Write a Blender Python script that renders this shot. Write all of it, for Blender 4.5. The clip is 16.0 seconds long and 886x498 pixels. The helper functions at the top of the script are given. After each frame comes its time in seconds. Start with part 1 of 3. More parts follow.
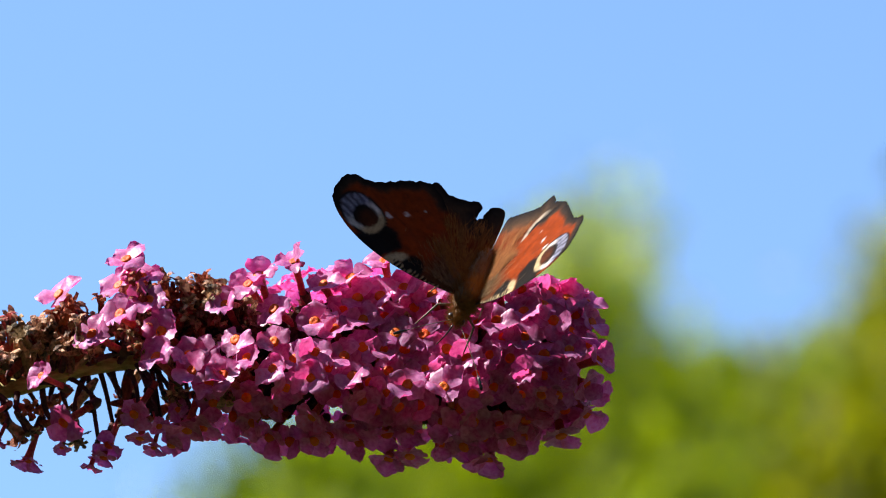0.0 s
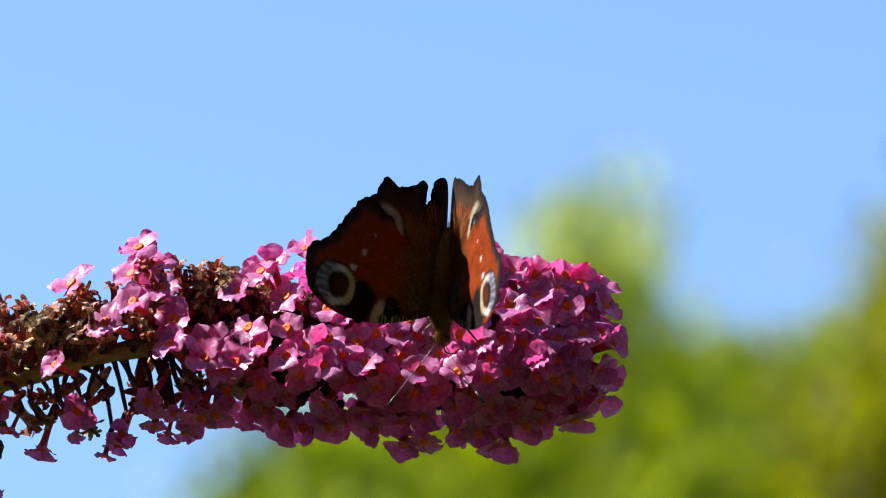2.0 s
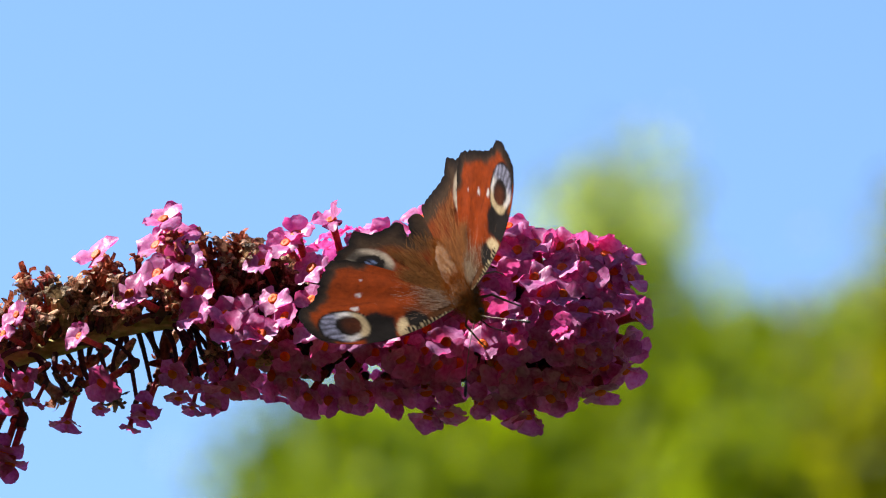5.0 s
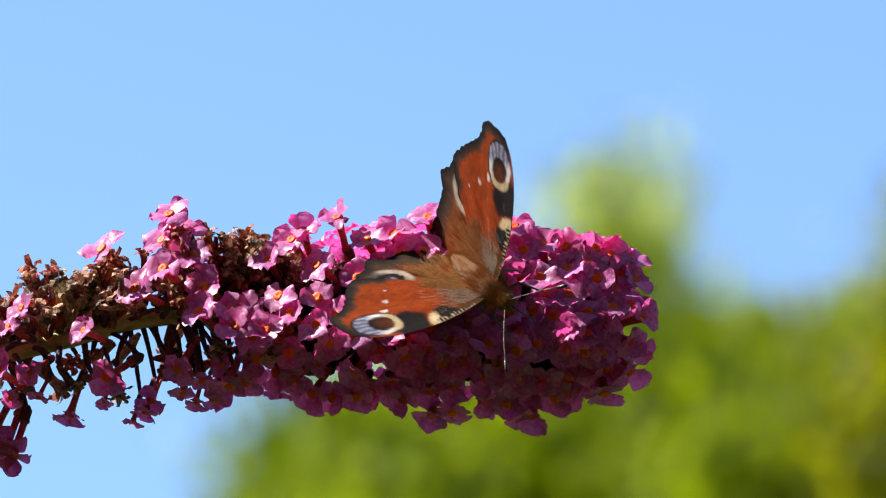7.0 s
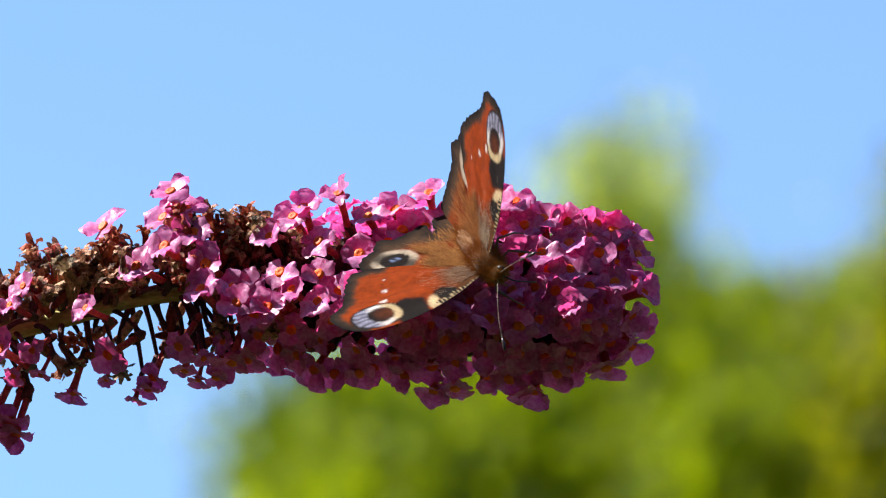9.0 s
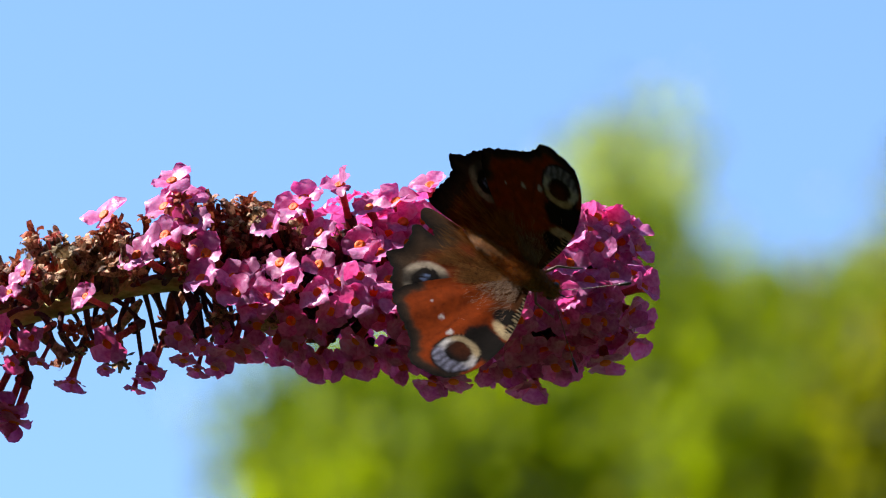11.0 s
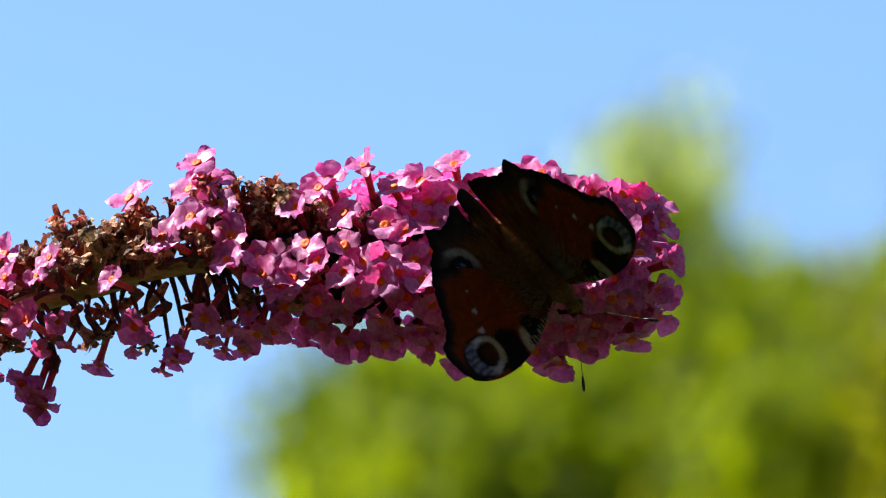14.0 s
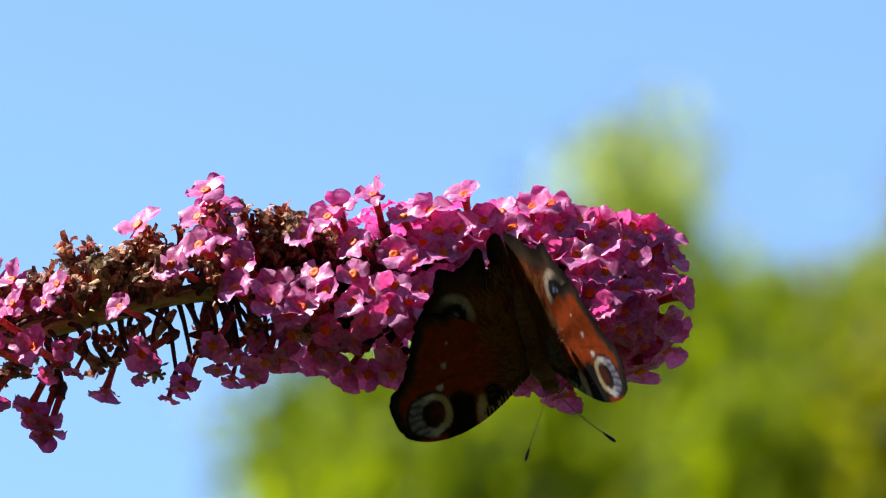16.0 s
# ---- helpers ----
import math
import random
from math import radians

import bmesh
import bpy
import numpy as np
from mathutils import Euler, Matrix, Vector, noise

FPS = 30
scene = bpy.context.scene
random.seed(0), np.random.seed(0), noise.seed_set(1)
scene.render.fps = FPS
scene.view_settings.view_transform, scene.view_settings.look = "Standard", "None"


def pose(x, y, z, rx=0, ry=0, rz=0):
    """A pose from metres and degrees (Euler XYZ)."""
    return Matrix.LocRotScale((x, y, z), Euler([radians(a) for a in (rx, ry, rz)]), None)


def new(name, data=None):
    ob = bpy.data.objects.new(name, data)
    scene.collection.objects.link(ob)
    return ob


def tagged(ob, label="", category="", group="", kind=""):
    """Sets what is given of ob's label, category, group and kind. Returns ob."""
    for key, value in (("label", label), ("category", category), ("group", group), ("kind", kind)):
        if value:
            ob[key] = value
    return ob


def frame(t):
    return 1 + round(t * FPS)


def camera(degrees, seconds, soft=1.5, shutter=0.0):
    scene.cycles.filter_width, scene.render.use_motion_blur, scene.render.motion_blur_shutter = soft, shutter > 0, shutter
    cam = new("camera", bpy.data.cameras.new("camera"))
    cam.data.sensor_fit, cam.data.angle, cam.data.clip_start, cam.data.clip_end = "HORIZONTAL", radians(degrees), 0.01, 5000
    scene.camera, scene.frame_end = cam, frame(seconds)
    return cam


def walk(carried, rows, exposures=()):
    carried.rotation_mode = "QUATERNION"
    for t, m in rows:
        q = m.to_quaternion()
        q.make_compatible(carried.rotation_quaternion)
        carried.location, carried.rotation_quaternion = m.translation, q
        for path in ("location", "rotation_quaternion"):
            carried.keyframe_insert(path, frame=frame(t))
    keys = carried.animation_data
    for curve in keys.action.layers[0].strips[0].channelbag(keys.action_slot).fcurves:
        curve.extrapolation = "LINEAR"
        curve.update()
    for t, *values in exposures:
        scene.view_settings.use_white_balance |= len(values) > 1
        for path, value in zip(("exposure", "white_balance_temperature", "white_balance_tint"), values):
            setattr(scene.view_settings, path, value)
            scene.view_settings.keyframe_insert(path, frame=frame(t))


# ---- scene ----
TILT, EYE, FOCUS = 20.0, 1.5, 1.25
cam = camera(8.0, 16.0, 1.0)
cam.data.dof.use_dof = True
cam.data.dof.focus_distance = FOCUS - 0.015
cam.data.dof.aperture_fstop = 24.0
BASE = pose(0, 0, EYE, TILT)
ROWS = [
    (0.0, 0.00269, -0.00290, -0.00120, -0.283, 0.669, -0.012),
    (0.5, 0.00235, -0.00173, -0.00207, -0.272, 0.693, 0.300),
    (1.0, 0.00157, -0.00259, -0.00035, -0.244, 0.693, -0.050),
    (1.5, 0.00121, -0.00174, -0.00049, -0.231, 0.703, 0.107),
    (2.0, 0.00161, -0.00175, -0.00224, -0.213, 0.588, 0.437),
    (2.5, 0.00004, -0.00071, -0.00240, -0.239, 0.448, 0.490),
    (3.0, -0.00190, 0.00011, -0.00087, -0.214, 0.359, 0.023),
    (3.5, -0.00056, -0.00118, 0.00022, -0.077, 0.427, -0.027),
    (4.0, 0.00067, -0.00126, -0.00171, -0.027, 0.526, 0.367),
    (4.5, 0.00092, -0.00072, -0.00238, -0.019, 0.449, 0.480),
    (4.7, 0.00092, -0.00072, -0.00238, -0.019, 0.388, 0.480),
    (6.8, 0.00022, -0.00029, -0.00019, -0.019, 0.240, -0.326),
    (7.0, 0.00022, -0.00029, -0.00019, -0.004, 0.229, -0.326),
    (7.5, 0.00149, -0.00137, -0.00083, 0.043, 0.212, 0.004),
    (8.0, 0.00047, 0.00026, 0.00027, 0.016, 0.062, -0.338),
    (8.5, 0.00094, -0.00086, 0.00113, 0.044, 0.003, -0.490),
    (9.0, 0.00000, 0.00000, 0.00000, 0.000, -0.000, 0.000),
    (9.5, -0.00102, 0.00092, 0.00063, -0.019, -0.064, -0.359),
    (9.7, -0.00102, 0.00092, 0.00063, -0.003, -0.105, -0.359),
    (11.8, 0.00294, -0.00173, 0.00090, 0.159, -0.103, -0.827),
    (12.0, 0.00294, -0.00173, 0.00090, 0.185, 0.009, -0.827),
    (12.5, 0.00164, -0.00195, 0.00132, 0.213, 0.090, -0.885),
    (13.0, -0.00109, -0.00083, 0.00340, 0.201, -0.078, -0.869),
    (13.5, 0.00194, -0.00218, -0.00269, 0.337, -0.071, 0.179),
    (14.0, 0.00302, -0.00264, -0.00285, 0.369, -0.125, -0.000),
    (14.5, 0.00053, -0.00120, 0.00017, 0.306, -0.192, -0.767),
    (15.0, -0.00025, -0.00065, 0.00164, 0.309, -0.167, -0.793),
    (15.5, -0.00100, 0.00050, -0.00125, 0.263, 0.003, 0.213),
    (16.0, -0.00423, 0.00062, 0.00220, 0.121, -0.088, -0.511),
]
walk(cam, [(t, BASE @ pose(x, y, z, 90 + pitch, roll, yaw)) for t, x, y, z, yaw, pitch, roll in ROWS], [(0.0, 1.14), (1.5, 1.14), (2.5, 1.26), (3.0, 1.25), (3.5, 1.12), (4.0, 1.13), (4.5, 1.19), (8.0, 1.22), (9.5, 1.22), (12.0, 1.18), (12.5, 1.1), (13.0, 1.18), (13.5, 1.26), (14.5, 1.27), (15.5, 1.2), (16.0, 1.24)])
# the flower head's own axes: x along the picture, y away from the eye, z up the picture
HEAD = BASE @ Matrix.Translation((0, FOCUS, 0))
MM = 0.001

# ---- light ----
SUN_WAY = (BASE.to_3x3() @ Vector((-0.66, 0.3, 0.7))).normalized()
world = bpy.data.worlds.new("sky")
scene.world = world
world.use_nodes = True
sky = world.node_tree.nodes.new("ShaderNodeTexSky")
sky.sky_type, sky.sun_disc = "NISHITA", False
sky.sun_elevation = math.asin(SUN_WAY.z)
sky.sun_rotation = math.atan2(SUN_WAY.x, SUN_WAY.y)
sky.air_density, sky.dust_density, sky.ozone_density = 1.0, 0.0, 5.6
world.node_tree.links.new(sky.outputs[0], world.node_tree.nodes["Background"].inputs[0])
world.node_tree.nodes["Background"].inputs[1].default_value = 0.117
sun = new("sun", bpy.data.lights.new("sun", "SUN"))
sun.data.energy, sun.data.angle, sun.data.color = 5.0, radians(0.5), (1.0, 0.95, 0.86)
sun.matrix_world = SUN_WAY.to_track_quat("Z", "Y").to_matrix().to_4x4()


# ---- materials ----
def shader(name, dark, light, scale, rough=0.6, through_light=0.0, glow_colour=None, vary=0.0, bump=0.3, spec=0.3, attr="", stretch=(1, 1, 1), sheen=0.0):
    """A surface with two scales of colour variation; through_light: the share of light let through."""
    m = bpy.data.materials.new(name)
    m.use_nodes = True
    nt = m.node_tree
    n, l = nt.nodes, nt.links
    b = n["Principled BSDF"]
    b.inputs["Roughness"].default_value = rough
    b.inputs["Specular IOR Level"].default_value = spec
    b.inputs["Sheen Weight"].default_value = sheen
    co = n.new("ShaderNodeTexCoord")
    mp = n.new("ShaderNodeMapping")
    mp.inputs["Scale"].default_value = stretch
    l.new(co.outputs["Object"], mp.inputs["Vector"])
    big, fine = n.new("ShaderNodeTexNoise"), n.new("ShaderNodeTexNoise")
    big.inputs["Scale"].default_value, fine.inputs["Scale"].default_value = scale, scale * 5.3
    fine.inputs["Detail"].default_value = 4
    for x in (big, fine):
        l.new(mp.outputs[0], x.inputs["Vector"])
    mixn = n.new("ShaderNodeMath")
    mixn.operation = "MULTIPLY_ADD"
    mixn.inputs[1].default_value = 0.55
    l.new(fine.outputs["Fac"], mixn.inputs[0])
    half = n.new("ShaderNodeMath")
    half.operation = "MULTIPLY"
    half.inputs[1].default_value = 0.45
    l.new(big.outputs["Fac"], half.inputs[0])
    l.new(half.outputs[0], mixn.inputs[2])
    ramp = n.new("ShaderNodeValToRGB")
    ramp.color_ramp.elements[0].position, ramp.color_ramp.elements[1].position = 0.36, 0.64
    ramp.color_ramp.elements[0].color, ramp.color_ramp.elements[1].color = (*dark, 1), (*light, 1)
    l.new(mixn.outputs[0], ramp.inputs[0])
    col = ramp.outputs[0]
    if attr:
        at = n.new("ShaderNodeAttribute")
        at.attribute_name = attr
        mul = n.new("ShaderNodeMix")
        mul.data_type, mul.blend_type = "RGBA", "MULTIPLY"
        mul.inputs["Factor"].default_value = 1.0
        l.new(at.outputs["Color"], mul.inputs["A"])
        l.new(col, mul.inputs["B"])
        col = mul.outputs["Result"]
    if vary:
        info = n.new("ShaderNodeObjectInfo")
        geo = n.new("ShaderNodeNewGeometry")
        add = n.new("ShaderNodeMath")
        add.operation = "ADD"
        l.new(info.outputs["Random"], add.inputs[0])
        l.new(geo.outputs["Random Per Island"], add.inputs[1])
        fr = n.new("ShaderNodeMath")
        fr.operation = "FRACT"
        l.new(add.outputs[0], fr.inputs[0])
        mr = n.new("ShaderNodeMapRange")
        mr.inputs["To Min"].default_value, mr.inputs["To Max"].default_value = 1 - vary, 1 + vary
        l.new(fr.outputs[0], mr.inputs["Value"])
        hs = n.new("ShaderNodeHueSaturation")
        l.new(mr.outputs[0], hs.inputs["Value"])
        hr = n.new("ShaderNodeMapRange")
        hr.inputs["To Min"].default_value, hr.inputs["To Max"].default_value = 0.5 - 0.04 * vary, 0.5 + 0.04 * vary
        l.new(info.outputs["Random"], hr.inputs["Value"])
        l.new(hr.outputs[0], hs.inputs["Hue"])
        l.new(col, hs.inputs["Color"])
        col = hs.outputs[0]
    l.new(col, b.inputs["Base Color"])
    if bump:
        bp = n.new("ShaderNodeBump")
        bp.inputs["Strength"].default_value, bp.inputs["Distance"].default_value = bump, 0.3 / scale
        l.new(fine.outputs["Fac"], bp.inputs["Height"])
        l.new(bp.outputs[0], b.inputs["Normal"])
    if through_light:
        tr = n.new("ShaderNodeBsdfTranslucent")
        if glow_colour:
            tint = n.new("ShaderNodeMix")
            tint.data_type, tint.blend_type = "RGBA", "MULTIPLY"
            tint.inputs["Factor"].default_value = 1.0
            l.new(col, tint.inputs["A"])
            tint.inputs["B"].default_value = (*glow_colour, 1)
            l.new(tint.outputs["Result"], tr.inputs["Color"])
        else:
            l.new(col, tr.inputs["Color"])
        ms = n.new("ShaderNodeMixShader")
        ms.inputs[0].default_value = through_light
        l.new(b.outputs[0], ms.inputs[1])
        l.new(tr.outputs[0], ms.inputs[2])
        l.new(ms.outputs[0], n["Material Output"].inputs["Surface"])
    return m


PETAL = shader("petal", (0.66, 0.115, 0.42), (0.96, 0.45, 0.83), 260, 0.38, 0.5, (1.0, 0.32, 0.54), 0.22, 0.14, 0.35, stretch=(1.0, 0.75, 1))
TUBE = shader("corolla_tube", (0.45, 0.04, 0.1), (0.72, 0.17, 0.1), 500, 0.5, 0.3, None, 0.25, 0.3)
THROAT = shader("throat", (0.95, 0.1, 0.003), (1.0, 0.2, 0.005), 700, 0.5, 0.15, None, 0.15, 0.3)
CALYX = shader("calyx", (0.06, 0.035, 0.03), (0.16, 0.07, 0.06), 700, 0.8, 0.0, None, 0.3, 0.5)
WITHERED = shader("withered", (0.035, 0.014, 0.009), (0.7, 0.4, 0.23), 330, 0.6, 0.16, None, 0.6, 0.7, 0.3)
WITHERED_RED = shader("withered_red", (0.12, 0.018, 0.012), (0.6, 0.15, 0.08), 420, 0.6, 0.2, None, 0.35, 0.6, 0.2)
STEM = shader("stem", (0.34, 0.29, 0.07), (0.66, 0.59, 0.22), 300, 0.7, 0.0, None, 0.0, 0.6, 0.3, stretch=(0.4, 1, 1))
STALK = shader("stalk", (0.05, 0.02, 0.03), (0.15, 0.06, 0.06), 400, 0.7, 0.0, None, 0.3, 0.4)
# Leaf noise spans near black to bright, standing in for lit and shaded clumps.
LEAF = shader("leaf", (0.015, 0.042, 0.0005), (0.33, 0.37, 0.007), 7, 0.5, 0.58, (1.2, 1.15, 0.2), 0.4, 0.2, 0.2)
# Near copy of leaf, made lighter: the tree's shade is offset in its colour.
LEAF_LIGHTER = shader("lighter_leaf", (0.018, 0.05, 0.0005), (0.38, 0.44, 0.009), 7, 0.5, 0.58, (1.2, 1.15, 0.2), 0.45, 0.2, 0.2)
# Leaf copy coloured pale: sun glare through leaves painted into the base colour.
LEAF_BACKLIT = shader("backlit_leaf", (0.13, 0.19, 0.035), (0.58, 0.63, 0.22), 7, 0.4, 0.6, (1.1, 1.1, 0.5), 0.3, 0.2, 0.4)
BARK = shader("bark", (0.08, 0.055, 0.035), (0.2, 0.15, 0.1), 20, 0.9, bump=0.8)
SKY_BLOCK = shader("wall", (0.02, 0.014, 0.01), (0.05, 0.035, 0.025), 4, 0.85, bump=0.5, stretch=(1, 1, 0.1))
GRASS = shader("grass", (0.025, 0.045, 0.008), (0.05, 0.07, 0.018), 3, 0.9, bump=0.8)
WING = shader("wing", (0.66, 0.64, 0.62), (1.0, 1.0, 1.0), 900, 0.85, 0.0, None, 0.0, 0.35, 0.05, attr="pattern")
FUR = shader("fur", (0.1, 0.042, 0.012), (0.3, 0.15, 0.05), 1500, 0.9, 0.0, None, 0.2, 0.8, 0.1, sheen=0.3)
HAIR = shader("hair", (0.15, 0.046, 0.009), (0.42, 0.155, 0.037), 1500, 0.8, 0.15, None, 0.35, 0.2, 0.2)
BLACK = shader("dark_horn", (0.012, 0.009, 0.008), (0.04, 0.03, 0.025), 2500, 0.35, bump=0.2, spec=0.5)
PALE = shader("pale_horn", (0.09, 0.065, 0.045), (0.26, 0.2, 0.14), 2500, 0.45, bump=0.2, spec=0.4)


# ---- building ----
def part(name, data, material, parent, label="", m=None):
    """Links a bmesh, or a mesh already made, as one object under its thing."""
    if isinstance(data, bmesh.types.BMesh):
        me = bpy.data.meshes.new(name)
        data.to_mesh(me)
        data.free()
        me.materials.append(material)
        for p in me.polygons:
            p.use_smooth = True
    else:
        me = data
    ob = new(name, me)
    ob.parent = parent
    if m is not None:
        ob.matrix_basis = m
    return tagged(ob, label) if label else ob


def tube(bm, pts, radii, sides=8, cap=True):
    """A round tube along pts."""
    rings, last = [], None
    for i, p in enumerate(pts):
        d = (Vector(pts[min(i + 1, len(pts) - 1)]) - Vector(pts[max(i - 1, 0)])).normalized()
        if last is None:
            u = d.orthogonal().normalized()
        else:
            u = (last - d * last.dot(d)).normalized()
        last = u
        v = d.cross(u)
        rings.append([bm.verts.new(Vector(p) + (u * math.cos(a) + v * math.sin(a)) * radii[i]) for a in (2 * math.pi * k / sides for k in range(sides))])
    for a, b in zip(rings, rings[1:]):
        for k in range(sides):
            bm.faces.new((a[k], a[(k + 1) % sides], b[(k + 1) % sides], b[k]))
    if cap:
        bm.faces.new(rings[0][::-1])
        bm.faces.new(rings[-1])
    return rings


def curve_points(ctrl, steps):
    """A smooth line through the control points."""
    c = [Vector(p) for p in ctrl]
    c = [2 * c[0] - c[1]] + c + [2 * c[-1] - c[-2]]
    out = []
    for i in range(1, len(c) - 2):
        for k in range(steps):
            t = k / steps
            out.append(0.5 * (2 * c[i] + (c[i + 1] - c[i - 1]) * t + (2 * c[i - 1] - 5 * c[i] + 4 * c[i + 1] - c[i + 2]) * t * t + (3 * c[i] - c[i - 1] - 3 * c[i + 1] + c[i + 2]) * t ** 3))
    out.append(c[-2])
    return out


def finished(name, bm, material, smooth=True):
    me = bpy.data.meshes.new(name)
    bm.to_mesh(me)
    bm.free()
    me.materials.append(material)
    for p in me.polygons:
        p.use_smooth = smooth
    return me


# ---- ground and far trees ----
def ground():
    bm = bmesh.new()
    n = 40
    grid = []
    for i in range(n + 1):
        row = []
        for j in range(n + 1):
            x, y = ((i / n) * 2 - 1), ((j / n) * 2 - 1)
            x, y = math.copysign(abs(x) ** 3, x) * 2500, math.copysign(abs(y) ** 3, y) * 2500
            row.append(bm.verts.new((x, y, 0.04 * noise.noise((x * 0.3, y * 0.3, 0)))))
        grid.append(row)
    for i in range(n):
        for j in range(n):
            bm.faces.new((grid[i][j], grid[i + 1][j], grid[i + 1][j + 1], grid[i][j + 1]))
    ob = new("ground", finished("ground", bm, GRASS))
    tagged(ob, "mown green garden lawn reaching to the horizon", "ground", kind="structure")


ground()


def sky_blocks():
    """Tall dark walls added unseen behind and beside the eye, to block sky light."""
    for name, size, at in (("wall_south", (18, 0.3, 6.2), (2, -1.6, 3.1)), ("wall_east", (0.3, 9, 5.4), (6, 3.05, 2.7)), ("wall_west", (0.3, 6, 4.2), (-4.2, 1.55, 2.1))):
        bm = bmesh.new()
        bmesh.ops.create_cube(bm, size=1)
        bmesh.ops.scale(bm, vec=size, verts=bm.verts[:])
        bmesh.ops.bevel(bm, geom=bm.edges[:], offset=0.02, segments=1, affect="EDGES")
        ob = new(name, finished(name, bm, SKY_BLOCK))
        ob.location = at
        tagged(ob, "tall dark wall, added out of view to block sky light", "wall", kind="structure")


sky_blocks()


def far_tree(name_label, foot, blobs, leaves, leaf_size, seed, foliage):
    """A leafy tree: tapered trunk, limbs to each bough, a crown of many folded leaves. blobs: centre, radii, share of leaves."""
    rng = random.Random(seed)
    root = new("tree")
    root.location = foot
    tagged(root, name_label, "tree", "trees in the garden")
    to = Vector(foot)
    bm = bmesh.new()
    low = min(b[0][2] for b in blobs)
    top = Vector(blobs[0][0]) - to
    stem = curve_points([(0, 0, -0.05), (0.05, 0.03, low * 0.3), (0.4 * top.x - 0.05, 0.3 * top.y, low * 0.6), (top.x, top.y, top.z)], 6)
    tube(bm, stem, [0.11 * (1 - 0.9 * i / (len(stem) - 1)) for i in range(len(stem))], 10)
    part("trunk", bm, BARK, root)
    for c, r, share in blobs:
        v = Vector(c) - to
        bm = bmesh.new()
        s = stem[len(stem) * 2 // 3 - rng.randrange(4)]
        mid = s.lerp(v, 0.5) + Vector((rng.uniform(-0.1, 0.1), rng.uniform(-0.1, 0.1), 0.05))
        limb = curve_points([s, mid, v, v + Vector((0, 0, r[2] * 0.7))], 5)
        tube(bm, limb, [0.035 * min(share, 1) ** 2 * (1 - 0.93 * i / (len(limb) - 1)) for i in range(len(limb))], 7)
        part("limb", bm, BARK, root)
    verts, faces = [], []
    total = sum(b[2] for b in blobs)
    for c, r, share in blobs:
        twigs = max(3, int(leaves * share / total / (240 if share > 0.5 else 70)))
        for _ in range(twigs):
            while True:
                p = Vector((rng.uniform(-1, 1), rng.uniform(-1, 1), rng.uniform(-1, 1)))
                if p.length < 1 and rng.random() < 0.2 + 0.8 * p.length:
                    break
            pc = Vector(c) + BASE.to_3x3() @ Vector((p.x * r[0], p.y * r[1], p.z * r[2])) - to
            way = Vector((rng.gauss(0, 0.6), rng.gauss(-0.2, 0.6), 1)).normalized()
            spread = rng.uniform(0.045, 0.075) if share > 0.5 else 0.06
            for _ in range(240 if share > 0.5 else 45):
                o = pc + Vector((rng.gauss(0, 1), rng.gauss(0, 1), rng.gauss(0, 0.8))) * spread
                d = (way + Vector((rng.gauss(0, 0.8), rng.gauss(0, 0.8), rng.gauss(0, 0.6)))).normalized()
                side = d.cross(Vector((rng.gauss(0, 1), rng.gauss(0, 1), rng.gauss(0, 1)))).normalized()
                nrm = d.cross(side)
                s = leaf_size * rng.uniform(0.6, 1.2)
                i = len(verts)
                verts += [o, o + d * s * 0.5 + side * s * 0.26 + nrm * s * 0.07, o + d * s, o + d * s * 0.5 - side * s * 0.26 + nrm * s * 0.07, o + d * s * 0.5]
                faces += [(i, i + 1, i + 4), (i + 1, i + 2, i + 4), (i + 2, i + 3, i + 4), (i + 3, i, i + 4)]
    me = bpy.data.meshes.new("crown")
    me.from_pydata([tuple(v) for v in verts], [], faces)
    me.materials.append(foliage)
    crown = part("crown", me, foliage, root)
    tagged(crown, kind="stuff")


FAR = 9.0


def far_place(x, y, away=0.0):
    """A place among the far trees: metres right of and above the line of sight."""
    return BASE @ Vector((x, FAR + away, y))


def bough(x, y, rx, ry, share, away=0.0, deep=0.75):
    return (tuple(far_place(x, y, away)), (rx, deep, ry), share)


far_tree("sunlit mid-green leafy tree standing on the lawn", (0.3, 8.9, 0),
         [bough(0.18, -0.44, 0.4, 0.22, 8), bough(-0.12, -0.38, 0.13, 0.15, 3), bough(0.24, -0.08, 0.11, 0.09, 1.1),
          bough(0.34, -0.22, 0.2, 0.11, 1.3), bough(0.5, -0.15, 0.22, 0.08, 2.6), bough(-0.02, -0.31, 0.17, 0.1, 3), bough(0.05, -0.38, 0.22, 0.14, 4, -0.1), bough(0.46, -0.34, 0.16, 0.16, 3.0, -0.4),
          bough(0.1, -0.9, 0.5, 0.35, 3), bough(0.1, -1.5, 0.6, 0.4, 2.5)], 33000, 0.045, 3, LEAF_LIGHTER)
far_tree("sunlit yellow-green leafy tree on the lawn, taller to one side", (1.05, 8.4, 0),
         [bough(0.72, -0.26, 0.2, 0.2, 2.6, -0.7), bough(0.74, -0.08, 0.14, 0.13, 1.4, -0.7), bough(0.56, -0.22, 0.14, 0.13, 1.5, -0.7), bough(0.5, -0.42, 0.2, 0.16, 3.0, -1.0), bough(0.75, 0.05, 0.12, 0.09, 0.45, -0.7),
          bough(0.6, -0.55, 0.32, 0.22, 3, -0.6), bough(0.75, -1.1, 0.5, 0.4, 3, -0.6)], 15000, 0.045, 4, LEAF)
